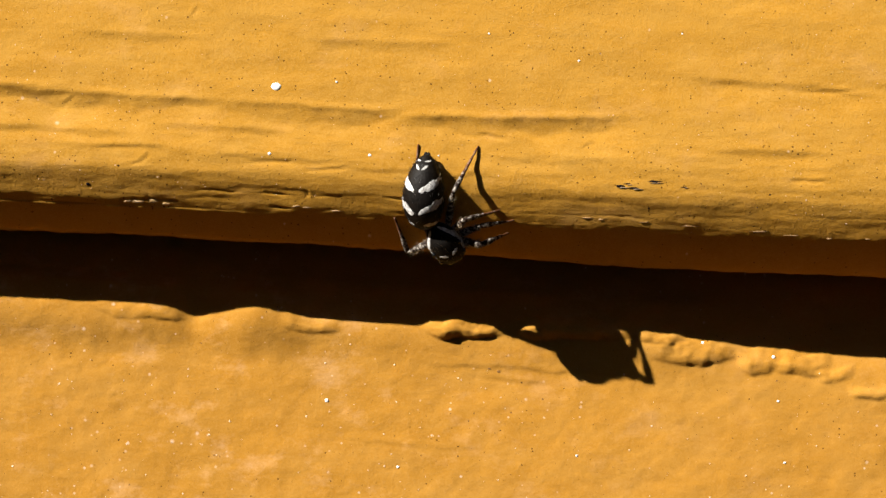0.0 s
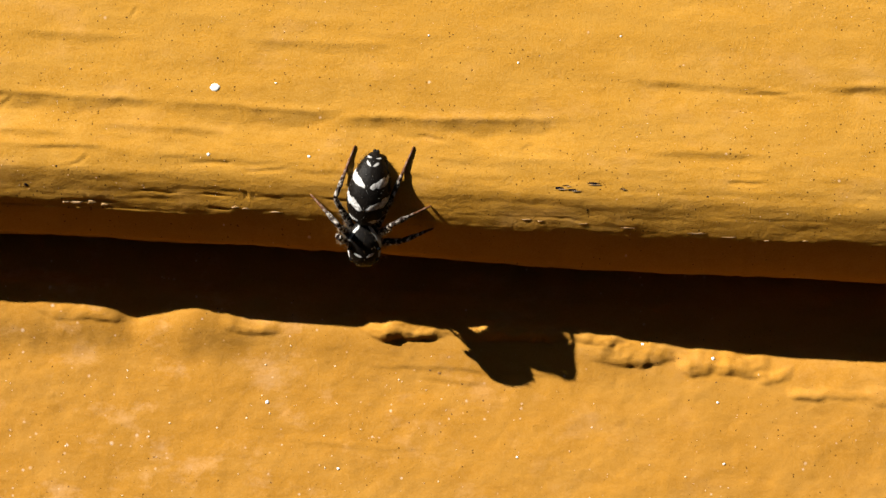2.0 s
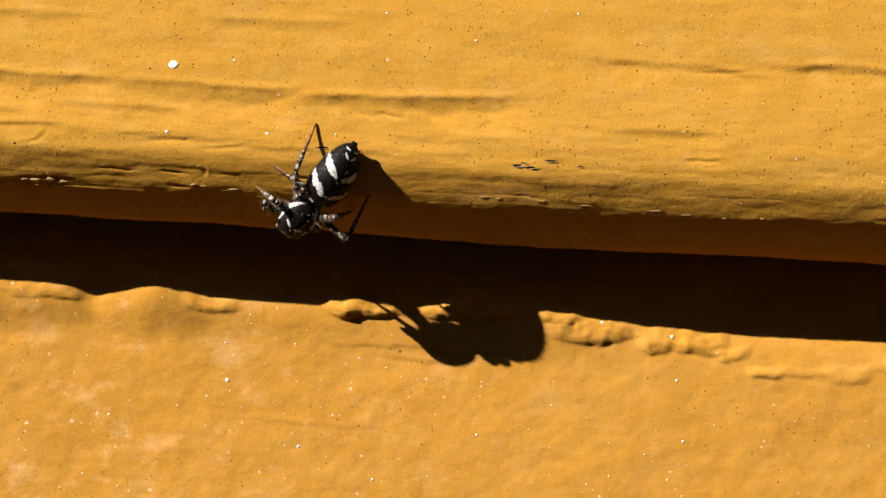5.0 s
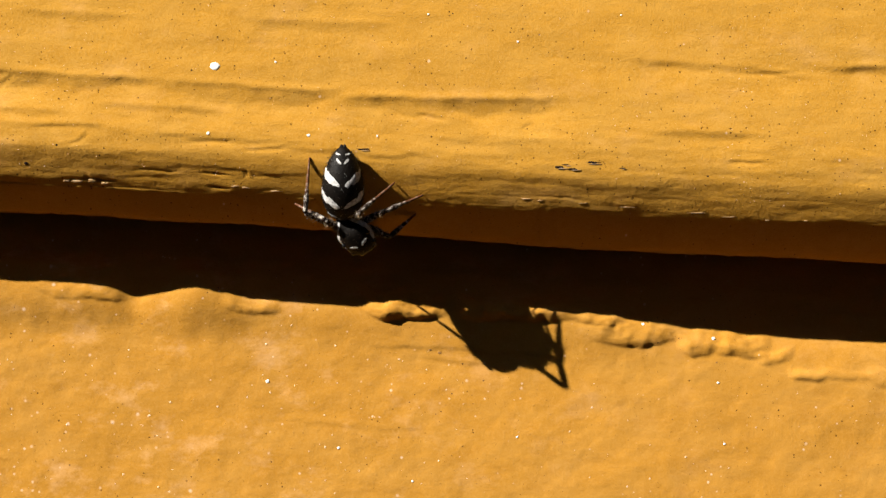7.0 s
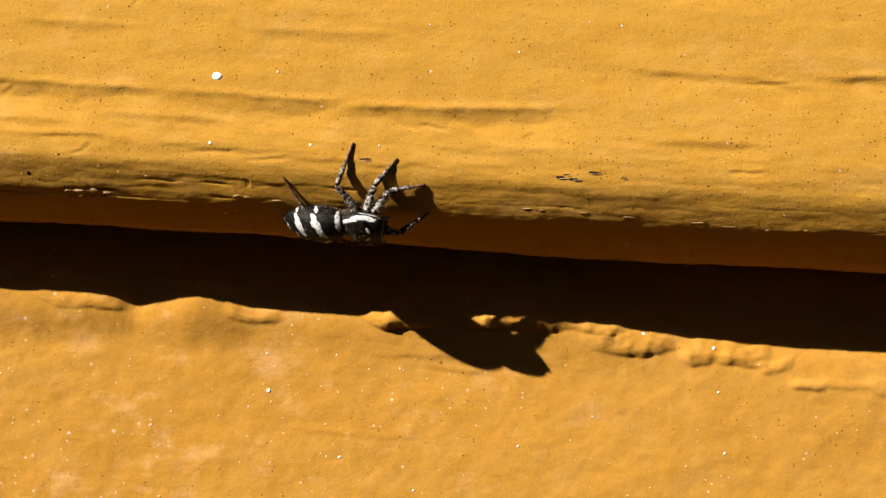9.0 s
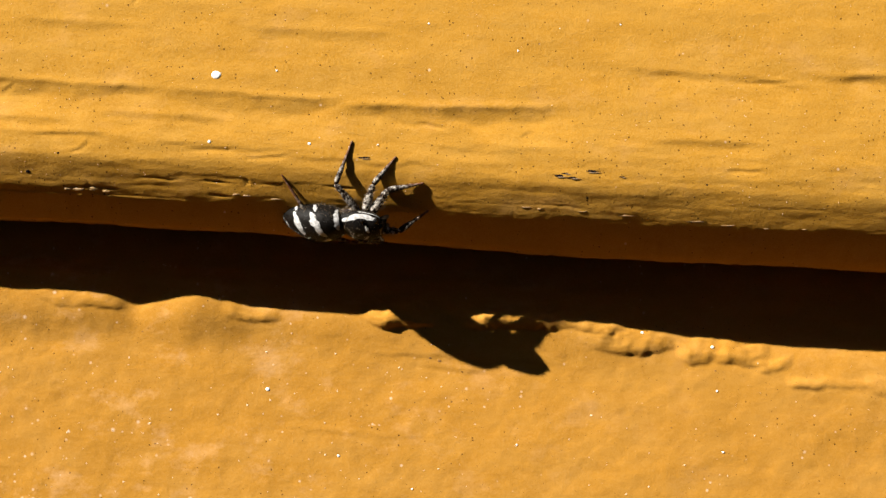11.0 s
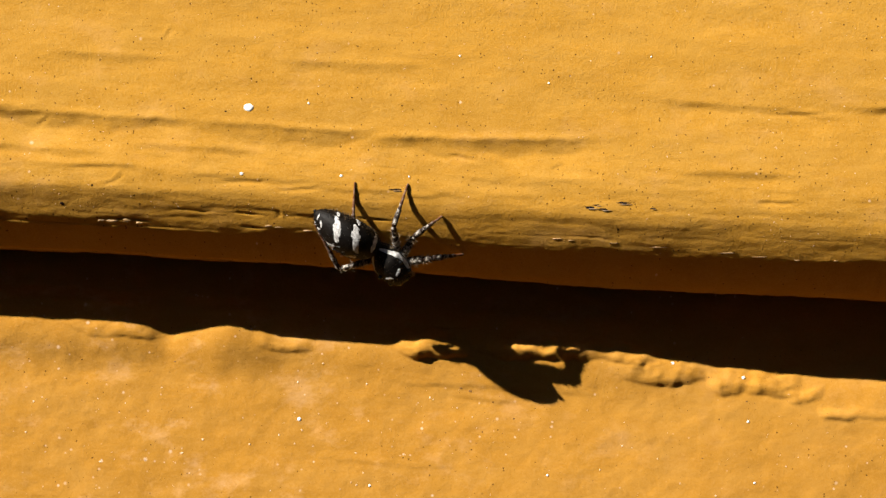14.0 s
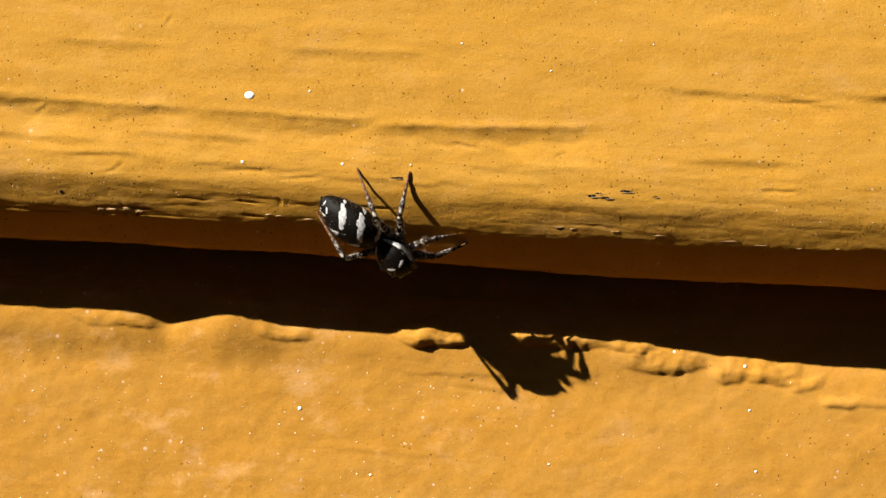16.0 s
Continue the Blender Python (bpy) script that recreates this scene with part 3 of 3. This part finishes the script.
def strip(place, s0, s1, phi0, phi1, bow, width, seed, off=0.02, columns=30):
    """A ragged strip of hairs along a body, from s0 to s1, with its half width in degrees."""
    t, w = np.meshgrid(np.linspace(0, 1, columns), np.linspace(-1, 1, 7), indexing="ij")
    ragged = 0.8 + 0.35 * soft_noise(t * 9, w * 0 + np.sign(w) * 3.3, seed)
    taper = np.clip(np.sin(np.pi * (t * 0.94 + 0.03)), 0, 1) ** 0.25
    phi = np.radians(phi0 + (phi1 - phi0) * t + bow * np.sin(np.pi * t) + width * w * ragged * taper)
    s = s0 + (s1 - s0) * t
    grid = place(s, phi, 0.0)
    return sheet_mesh("strip", grid + (place(s, phi, 1.0) - grid) * (off * (1 - w ** 4) - 0.012)[..., None])


def hair_mesh(place, count, long, back, seed, s_range=(0.05, 0.97), spread=(0, 360)):
    """Short bristles: thin three-sided spikes that lean to the rear."""
    rng = np.random.RandomState(seed)
    s = rng.uniform(*s_range, count)
    phi = np.radians(rng.uniform(*spread, count))
    root, up = place(s, phi, 0.0), place(s, phi, 1.0)
    way = up - root
    way = way / np.maximum(np.linalg.norm(way, axis=1, keepdims=True), 1e-6)
    way = way + np.array([0, back, 0]) + rng.uniform(-0.35, 0.35, (count, 3))
    way = way / np.linalg.norm(way, axis=1, keepdims=True)
    side = np.cross(way, rng.uniform(-1, 1, (count, 3)))
    side = side / np.linalg.norm(side, axis=1, keepdims=True) * 0.011
    other = np.cross(way, side)
    tip = root + way * (long * rng.uniform(0.5, 1.2, count))[:, None]
    verts = np.stack([root + side, root - 0.5 * side + 0.87 * other, root - 0.5 * side - 0.87 * other, tip], 1).reshape(-1, 3) * MM
    faces = [(4 * k + a, 4 * k + b, 4 * k + 3) for k in range(count) for a, b in ((0, 1), (1, 2), (2, 0))]
    me = bpy.data.meshes.new("hair")
    me.from_pydata(verts.tolist(), [], faces)
    return me


def limb_place(length, rows):
    """A limb along +y with its radius by rows of (share of the length, radius) and a sideways bow."""
    at, rad = np.array([r[0] for r in rows]), np.array([r[1] for r in rows])

    def place(s, phi, off=0.0):
        r = np.interp(s, at, rad) + off
        return np.stack([r * np.sin(phi), length * s + 0 * phi, r * np.cos(phi)], -1)
    return place


def ball(name, x, y, z, r, material, parent, label="", sx=1.0, sy=1.0, sz=1.0, turn=0.0):
    bm = bmesh.new()
    bmesh.ops.create_uvsphere(bm, u_segments=16, v_segments=10, radius=1.0)
    m = Matrix.Translation((x, y, z)) @ Matrix.Rotation(radians(turn), 4, "X") @ Matrix.Diagonal((r * sx, r * sy, r * sz, 1))
    for vert in bm.verts:
        vert.co = (m @ vert.co) * MM
    return part(name, bm, material, parent, label)


# coxa on the body, length of upper and lower leg; left legs first, from the front
HIPS = [(0.62, 1.98), (0.68, 1.61), (0.68, 1.23), (0.6, 0.85)]
UPPER_LEG, LOWER_LEG = (1.75, 1.75, 2.15, 2.6), (2.2, 2.15, 2.75, 3.35)


def build_spider():
    spider = tagged(new("jumping_spider"), "black jumping spider with white zebra bands, clinging to the board edge", "spider")
    abdomen = part("abdomen", tube(abdomen_place), BLACK_HAIR, spider, "black furry abdomen with white chevron bars")
    k = 40
    for side in (1, -1):
        for a, b, s0, s1, width in ((7, 92, 0.24, 0.45, 0.085), (8, 88, 0.55, 0.72, 0.078), (5, 32, 0.82, 0.87, 0.028), (96, 132, 0.4, 0.47, 0.04), (92, 120, 0.7, 0.74, 0.035)):
            k += 1
            part("white_bar", patch(abdomen_place, side * a, side * b, s0, s1, width, k), WHITE_HAIR, abdomen)
        part("front_rim", patch(abdomen_place, side * 24, side * 130, 0.075, 0.15, 0.04, 61 + side, columns=40), WHITE_HAIR, abdomen, "pale rim along the front of the abdomen")
        part("tail_spot", patch(abdomen_place, side * 14, side * 60, 0.92, 0.93, 0.013, 63 + side), WHITE_HAIR, abdomen)
    for x in (-0.13, 0.13):
        ball("spinneret", x * 0.7, 4.3, 0.1, 0.12, BLACK_HAIR, abdomen, sy=1.5)
    tagged(part("hair", hair_mesh(abdomen_place, 900, 0.2, 0.9, 5), BLACK_HAIR, abdomen), kind="stuff")
    tagged(part("white_hair", hair_mesh(abdomen_place, 60, 0.12, 0.9, 9, (0.1, 0.95), (-80, 80)), WHITE_HAIR, abdomen), kind="stuff")
    tagged(part("pale_hair", hair_mesh(abdomen_place, 420, 0.2, 0.8, 6, (0.05, 0.9), (80, 280)), TAN_HAIR, abdomen), kind="stuff")

    head = part("carapace", tube(carapace_place), BLACK_HAIR, spider, "glossy black carapace with white stripes")
    for side in (1, -1):
        part("white_stripe", strip(carapace_place, 0.1, 0.84, side * 30, side * 70, side * 20, 19, 71), WHITE_HAIR, head)
        part("cheek_stripe", strip(carapace_place, 0.45, 0.9, side * 92, side * 98, 0, 4.5, 75), WHITE_HAIR, head)
        part("white_spot", patch(carapace_place, side * 9, side * 36, 0.73, 0.66, 0.05, 73 + side), WHITE_HAIR, head)
        part("eye", tube_eye(side * 0.3, 2.62, 0.28, 0.27), EYE, head, "large black front eye")
        part("eye", tube_eye(side * 0.74, 2.38, 0.36, 0.17), EYE, head)
        part("eye", tube_eye(side * 0.86, 1.62, 0.62, 0.14), EYE, head)
        ball("pedipalp", side * 0.36, 2.85, -0.42, 0.15, TAN_HAIR, head, "short hairy pedipalp", sy=2.0, sz=1.0, turn=-45)
        ball("jaw", side * 0.24, 2.75, -0.34, 0.22, BLACK_HAIR, head, sz=1.3)
    part("face_rim", patch(carapace_place, -95, 95, 0.955, 0.955, 0.014, 79, columns=40), TAN_HAIR, head, "tan hair round the face")
    tagged(part("hair", hair_mesh(carapace_place, 450, 0.12, -0.6, 8, (0.1, 0.95), (0, 360)), TAN_HAIR, head), kind="stuff")

    legs = []
    for side in (-1, 1):                      # left legs, then right legs
        for n in range(4):
            thick = (0.98, 0.88, 0.82, 0.76)[n]
            up_rows = [(0, 0.2), (0.12, 0.27), (0.4, 0.29), (0.66, 0.23), (0.72, 0.18), (0.8, 0.22), (0.94, 0.2), (1.0, 0.12)]
            low_rows = [(0, 0.14), (0.05, 0.19), (0.25, 0.2), (0.42, 0.15), (0.46, 0.115), (0.52, 0.13), (0.74, 0.1), (0.78, 0.075), (0.84, 0.085), (0.96, 0.08), (1.0, 0.04)]
            up_place = limb_place(UPPER_LEG[n], [(a, r * thick) for a, r in up_rows])
            low_place = limb_place(LOWER_LEG[n], [(a, r * thick) for a, r in low_rows])
            leg = part("leg", limb_mesh(up_place), LEG, spider, "mottled brown and white hairy leg")
            shin = part("lower_leg", limb_mesh(low_place), SHIN, leg)
            tagged(part("hair", hair_mesh(up_place, 150, 0.25, 0.5, n + 20, (0.1, 0.98)), TAN_HAIR, leg), kind="stuff")
            legs.append((leg, shin))
    return spider, abdomen, legs


def tube_eye(x, y, z, r):
    bm = bmesh.new()
    bmesh.ops.create_uvsphere(bm, u_segments=14, v_segments=10, radius=r)
    for vert in bm.verts:
        vert.co = (vert.co + Vector((x, y, z))) * MM
    me = bpy.data.meshes.new("eye")
    bm.to_mesh(me)
    bm.free()
    for p in me.polygons:
        p.use_smooth = True
    return me


def limb_mesh(place):
    s, phi = np.meshgrid(np.linspace(0, 1, 34), np.linspace(0, 2 * math.pi, 12, endpoint=False), indexing="ij")
    return sheet_mesh("limb", place(s, phi), loop=True, caps=True)


build_marks()
build_flakes()
build_pits()
build_glints()
spider, abdomen, legs = build_spider()


# ---------------------------------------------------------------- what moves
def stance(start, end, waist, head, tail, feet, knees):
    """The spider's pose between two times: its waist in mm, the heading, pitch and roll of the carapace, the heading, pitch and roll
    of the abdomen with the place of its front from the waist in x and z, the feet's x and z on the board (left 1 to 4, right 1 to 4) and some knees' x and z."""
    return start, end, waist, head, tail, feet, knees


STANCES = [
    stance(0.0, 1.5, (-0.68, 0.61, 1.54), (-55, -24, 0), (87, 11, -25, -0.46, -0.22),
           [(3.84, 0.96), (4.17, 1.69), (3.34, 2.29), (2.07, 6.09), (0.37, 4.8, -0.44), (-0.5, 4.8, -0.4), (-2.89, 1.86), (-1.49, 6.19)],
           {3: (0.56, 3.32), 0: (2.31, 0.29), 6: (-2.08, 0.75), 7: (-2.54, 3.65), 1: (1.75, 1.28), 2: (0.99, 1.54), 4: (0.76, 0.42), 5: (0.23, 0.95)}),
    stance(1.6, 2.1, (-1.11, 0.66, 1.82), (-90, -22, 0), (80, 9, -10, 0, -0.21),
           [(0.2, 4.8, -0.43), (2.98, 1.3), (2.84, 2.63), (1.84, 6.14), (-1.9, 4.8, -0.33), (-2.75, 0.96), (-4.25, 3.29), (-1.63, 6.19)],
           {3: (0.58, 3.26), 2: (0.42, 1.44), 1: (0.98, 0.52), 6: (-2.71, 1.6), 7: (-2.72, 3.25), 5: (-2.61, 0.78)}),
    stance(2.2, 2.3, (-1.21, 0.68, 1.83), (-106, -17, 0), (67, 9, 4, -0.06, -0.21),
           [(-0.68, 4.8, -0.39), (1.09, 1.54), (2.25, 2.11), (2.35, 4.38), (-2.42, 4.8, -0.3), (-4.41, 1.86), (-4.01, 3.29), (-1.35, 6.1)],
           {3: (0.27, 1.84), 2: (0.1, 1.41), 5: (-3.69, 1.34), 6: (-2.86, 2.0), 7: (-2.27, 3.32)}),
    stance(2.4, 4.95, (-1.5, 0.59, 1.7), (-135, -15, 0), (55, 14, 8, -0.16, -0.16),
           [(-2.46, 4.8, -0.3), (-1.07, 4.8, -0.37), (-0.4, 0.5), (2.11, 2.1), (-4.23, 0.75), (-4.99, 2.41), (-4.13, 3.32), (-1.44, 6.17)],
           {2: (-0.6, 1.2), 3: (-0.43, 1.3), 4: (-3.66, 1.29), 5: (-4.16, 1.81), 6: (-3.17, 2.38), 7: (-2.68, 3.47)}),
    stance(5.05, 6.9, (-1.48, 0.59, 1.65), (-137, -15, 0), (54, 14, 8, -0.16, -0.15),
           [(-2.39, 4.8, -0.31), (-1.17, 4.8, -0.36), (1.84, 1.09), (1.41, 2.32), (-4.91, 1.14), (-5.08, 2.47), (-4.15, 3.97), (-1.49, 6.15)],
           {2: (-0.06, 0.14), 3: (-0.23, 0.8), 4: (-4.11, 1.02), 5: (-4.02, 1.61), 6: (-3.29, 1.95), 7: (-2.37, 3.1)}),
    stance(7.0, 7.2, (-2.49, 0.87, 0.91), (-53, -20, 0), (89, 18, 0, 0.13, -0.17),
           [(0.38, 4.8, -0.44), (1.95, 0.94), (2.39, 2.04), (0.72, 2.77), (-1.72, 4.8, -0.34), (-2.77, 4.8, -0.29), (-5.18, 1.52), (-4.29, 4.26)],
           {1: (0.47, -0.41), 2: (-0.26, 0.91), 3: (-1.18, 1.07), 6: (-3.39, 0.51), 7: (-4.22, 1.99)}),
    stance(7.3, 7.4, (-3.01, 0.89, 1.24), (-20, -2, 0), (168, 0, -15, 0.22, -0.08),
           [(0.24, 2.92), (2.08, 3.19), (-2.16, 5.41), (-2.03, 5.74), (2.42, 0.09), (-0.57, 4.8, -0.39), (-2.32, 4.8, -0.31), (-3.72, 4.8, -0.24)],
           {0: (-0.14, 2.29), 2: (-2.98, 3.36), 3: (-3.31, 4.19), 4: (0.76, -0.19), 1: (-0.14, 2.29)}),
    stance(7.5, 12.8, (-2.76, 0.97, 1.09), (-9, 4, 20), (171, -22, -36, 0.66, -0.14),
           [(2.43, 3.23), (0.78, 4.79), (-1.82, 5.71), (-5.99, 3.69), (2.7, 1.62), (-0.4, 4.8, -0.4), (-1.62, 4.8, -0.34), (-2.85, 4.8, -0.28)],
           {0: (-0.36, 2.34), 1: (-1.28, 2.97), 2: (-2.84, 3.13), 3: (-4.42, 2.39), 4: (0.88, 0.26)}),
    stance(12.9, 13.0, (-2.6, 0.91, 1.2), (-37, -10, 0), (167, 4, -15, 0.18, -0.14),
           [(2.44, 2.28), (1.8, 3.18), (-1.77, 5.71), (-3.44, 5.27), (0.05, 4.8, -0.42), (-1.01, 4.8, -0.37), (-2.06, 4.8, -0.32), (-3.29, 4.8, -0.26)],
           {0: (0.55, 1.18), 1: (-0.12, 2.04), 2: (-2.18, 3.09), 3: (-3.68, 3.58)}),
    stance(13.1, 14.35, (-2.35, 0.94, 1.4), (-48, -14, 8), (149, 4, -26, 0.15, -0.17),
           [(2.94, 0.89), (1.69, 3.17), (-0.37, 5.08), (-3.53, 5.17), (-0.34, 4.8, -0.4), (-1.22, 4.8, -0.36), (-2.28, 4.8, -0.31), (-5.9, 2.64)],
           {0: (1.27, 0.64), 1: (-0.23, 1.54), 2: (-1.17, 2.53), 3: (-2.57, 2.92), 7: (-4.72, 1.02)}),
    stance(14.45, 16.0, (-2.19, 0.94, 1.3), (-52, -14, 8), (145, 4, -26, 0.14, -0.18),
           [(3.1, 0.89), (2.42, 1.39), (-0.37, 5.13), (-3.48, 5.29), (-0.23, 4.8, -0.41), (-1.11, 4.8, -0.37), (-2.16, 4.8, -0.32), (-5.88, 2.7)],
           {0: (0.82, -0.02), 1: (0.16, 0.87), 2: (-0.94, 2.03), 3: (-2.43, 2.78), 7: (-4.48, 0.86)}),
]


BODY_LEAN = radians(28)      # the spider's back leans down, as it stands on the rounded edge


def heading(angle, pitch, roll=0.0):
    """A turn whose +y points along the heading in the plane of the wall and whose +z looks out of the wall and down."""
    a, p = radians(angle), radians(pitch)
    ahead = Vector((math.cos(a) * math.cos(p), -math.sin(p), math.sin(a) * math.cos(p)))
    up = Vector((0, -math.cos(BODY_LEAN), -math.sin(BODY_LEAN)))
    up = (up - ahead * up.dot(ahead)).normalized()
    right = ahead.cross(up)
    m = Matrix((right, ahead, up)).transposed()
    return (m @ Matrix.Rotation(radians(roll), 3, "Y")).to_4x4()


def along(way, hint):
    """A turn whose +y points along way, with +z near hint."""
    y = way.normalized()
    z = (hint - y * hint.dot(y)).normalized()
    return Matrix((y.cross(z), y, z)).transposed().to_4x4()


def leg_turns(root, number, foot, knee):
    """Local poses of the upper and lower leg that set the foot down at a place."""
    side, n = (-1, number) if number < 4 else (1, number - 4)
    hip_x, hip_y = HIPS[n]
    inverse = root.inverted()
    hip = Vector((side * hip_x, hip_y, -0.3))
    deep = len(foot) == 3                     # a foot held to the underside of the edge, behind the body
    if deep:
        goal = inverse @ Vector(foot)
    else:
        x, z = foot
        if z + LEAN_UP * x < 0.5:
            z = 0.5 - LEAN_UP * x
        y = upper_surface(x, z)[0].y
        grow = 1 + y / 97.5
        goal = inverse @ Vector((x * grow, y - 0.04, z * grow))
    a, b = UPPER_LEG[n], LOWER_LEG[n]
    way = goal - hip
    far = min(way.length, (a + b) * 0.996)
    way.normalize()
    end = hip + way * far
    share = (a * a - b * b + far * far) / (2 * far)
    rise = math.sqrt(max(a * a - share * share, 0.0))
    lift = Vector((side * 0.6, 0, 0.8))
    lift = (lift - way * lift.dot(way)).normalized()
    # of all bends that reach the foot, take the one that keeps out of the board and whose knee lies best
    best, pole = 1e9, lift
    for k in range(72):
        trial = Matrix.Rotation(2 * math.pi * k / 72, 3, way) @ lift
        bend = hip + way * share + trial * rise
        spot = root @ bend
        if deep:
            centre = root @ Vector((0, 1.2, -0.2))
            miss = math.hypot(spot.x - centre.x, spot.z - centre.z) - 0.4 * spot.y
        elif knee is not None:
            miss = math.hypot(spot.x - knee[0], spot.z - knee[1]) + 0.8 * max(0.0, 0.3 - spot.y) + 0.6 * max(0.0, -1.3 - spot.y)
        else:
            miss = (1 - trial.dot(lift)) * 0.8
        for p in (bend, bend.lerp(end, 0.3), bend.lerp(end, 0.6), bend.lerp(end, 0.85), hip.lerp(bend, 0.6)):
            q = root @ p
            miss += (0.7 if deep else 2.0) * max(0.0, q.y - upper_depth(q.x, q.z) + 0.12)
        if miss < best:
            best, pole = miss, trial
    joint = hip + way * share + pole * rise
    first = along(joint - hip, pole)
    second = along(hip + way * far - joint, pole)
    upper = Matrix.Translation(hip * MM) @ first
    lower = Matrix.Translation((0, a * MM, 0)) @ (first.inverted() @ second)
    return upper, lower


def filled(rows):
    """Adds steps wherever a part would turn far between two rows."""
    out = [rows[0]]
    for (t0, m0), (t1, m1) in zip(rows, rows[1:]):
        q0, q1 = m0.to_quaternion(), m1.to_quaternion()
        turn = q0.rotation_difference(q1).angle
        turn = min(turn, 2 * math.pi - turn)
        if turn > radians(55):
            steps = 3 if turn > radians(110) else 2
            for k in range(1, steps):
                q1.make_compatible(q0)
                m = Matrix.Translation(m0.translation.lerp(m1.translation, k / steps)) @ q0.slerp(q1, k / steps).to_matrix().to_4x4()
                out.append((t0 + (t1 - t0) * k / steps, m))
        out.append((t1, m1))
    return out


def motions():
    body, tail_rows, leg_rows = [], [], [([], []) for _ in legs]
    for start, end, waist, head, tail, feet, knees in STANCES:
        root = Matrix.Translation(waist) @ heading(*head)
        turn = root.to_3x3().inverted().to_4x4()
        local_tail = Matrix.Translation(turn @ (Vector((tail[3], 0, tail[4])) * MM)) @ turn @ heading(*tail[:3])
        true_root = Matrix.Translation(Vector(waist) * MM) @ heading(*head)
        for t in (start, end):
            body.append((t, true_root))
            tail_rows.append((t, local_tail))
        for k, (foot, rows) in enumerate(zip(feet, leg_rows)):
            upper, lower = leg_turns(root, k, foot, knees.get(k))
            for t in (start, end):
                rows[0].append((t, upper))
                rows[1].append((t, lower))
    walk(spider, filled(body))
    walk(abdomen, filled(tail_rows))
    for (leg, shin), rows in zip(legs, leg_rows):
        walk(leg, filled(rows[0]))
        walk(shin, filled(rows[1]))


motions()
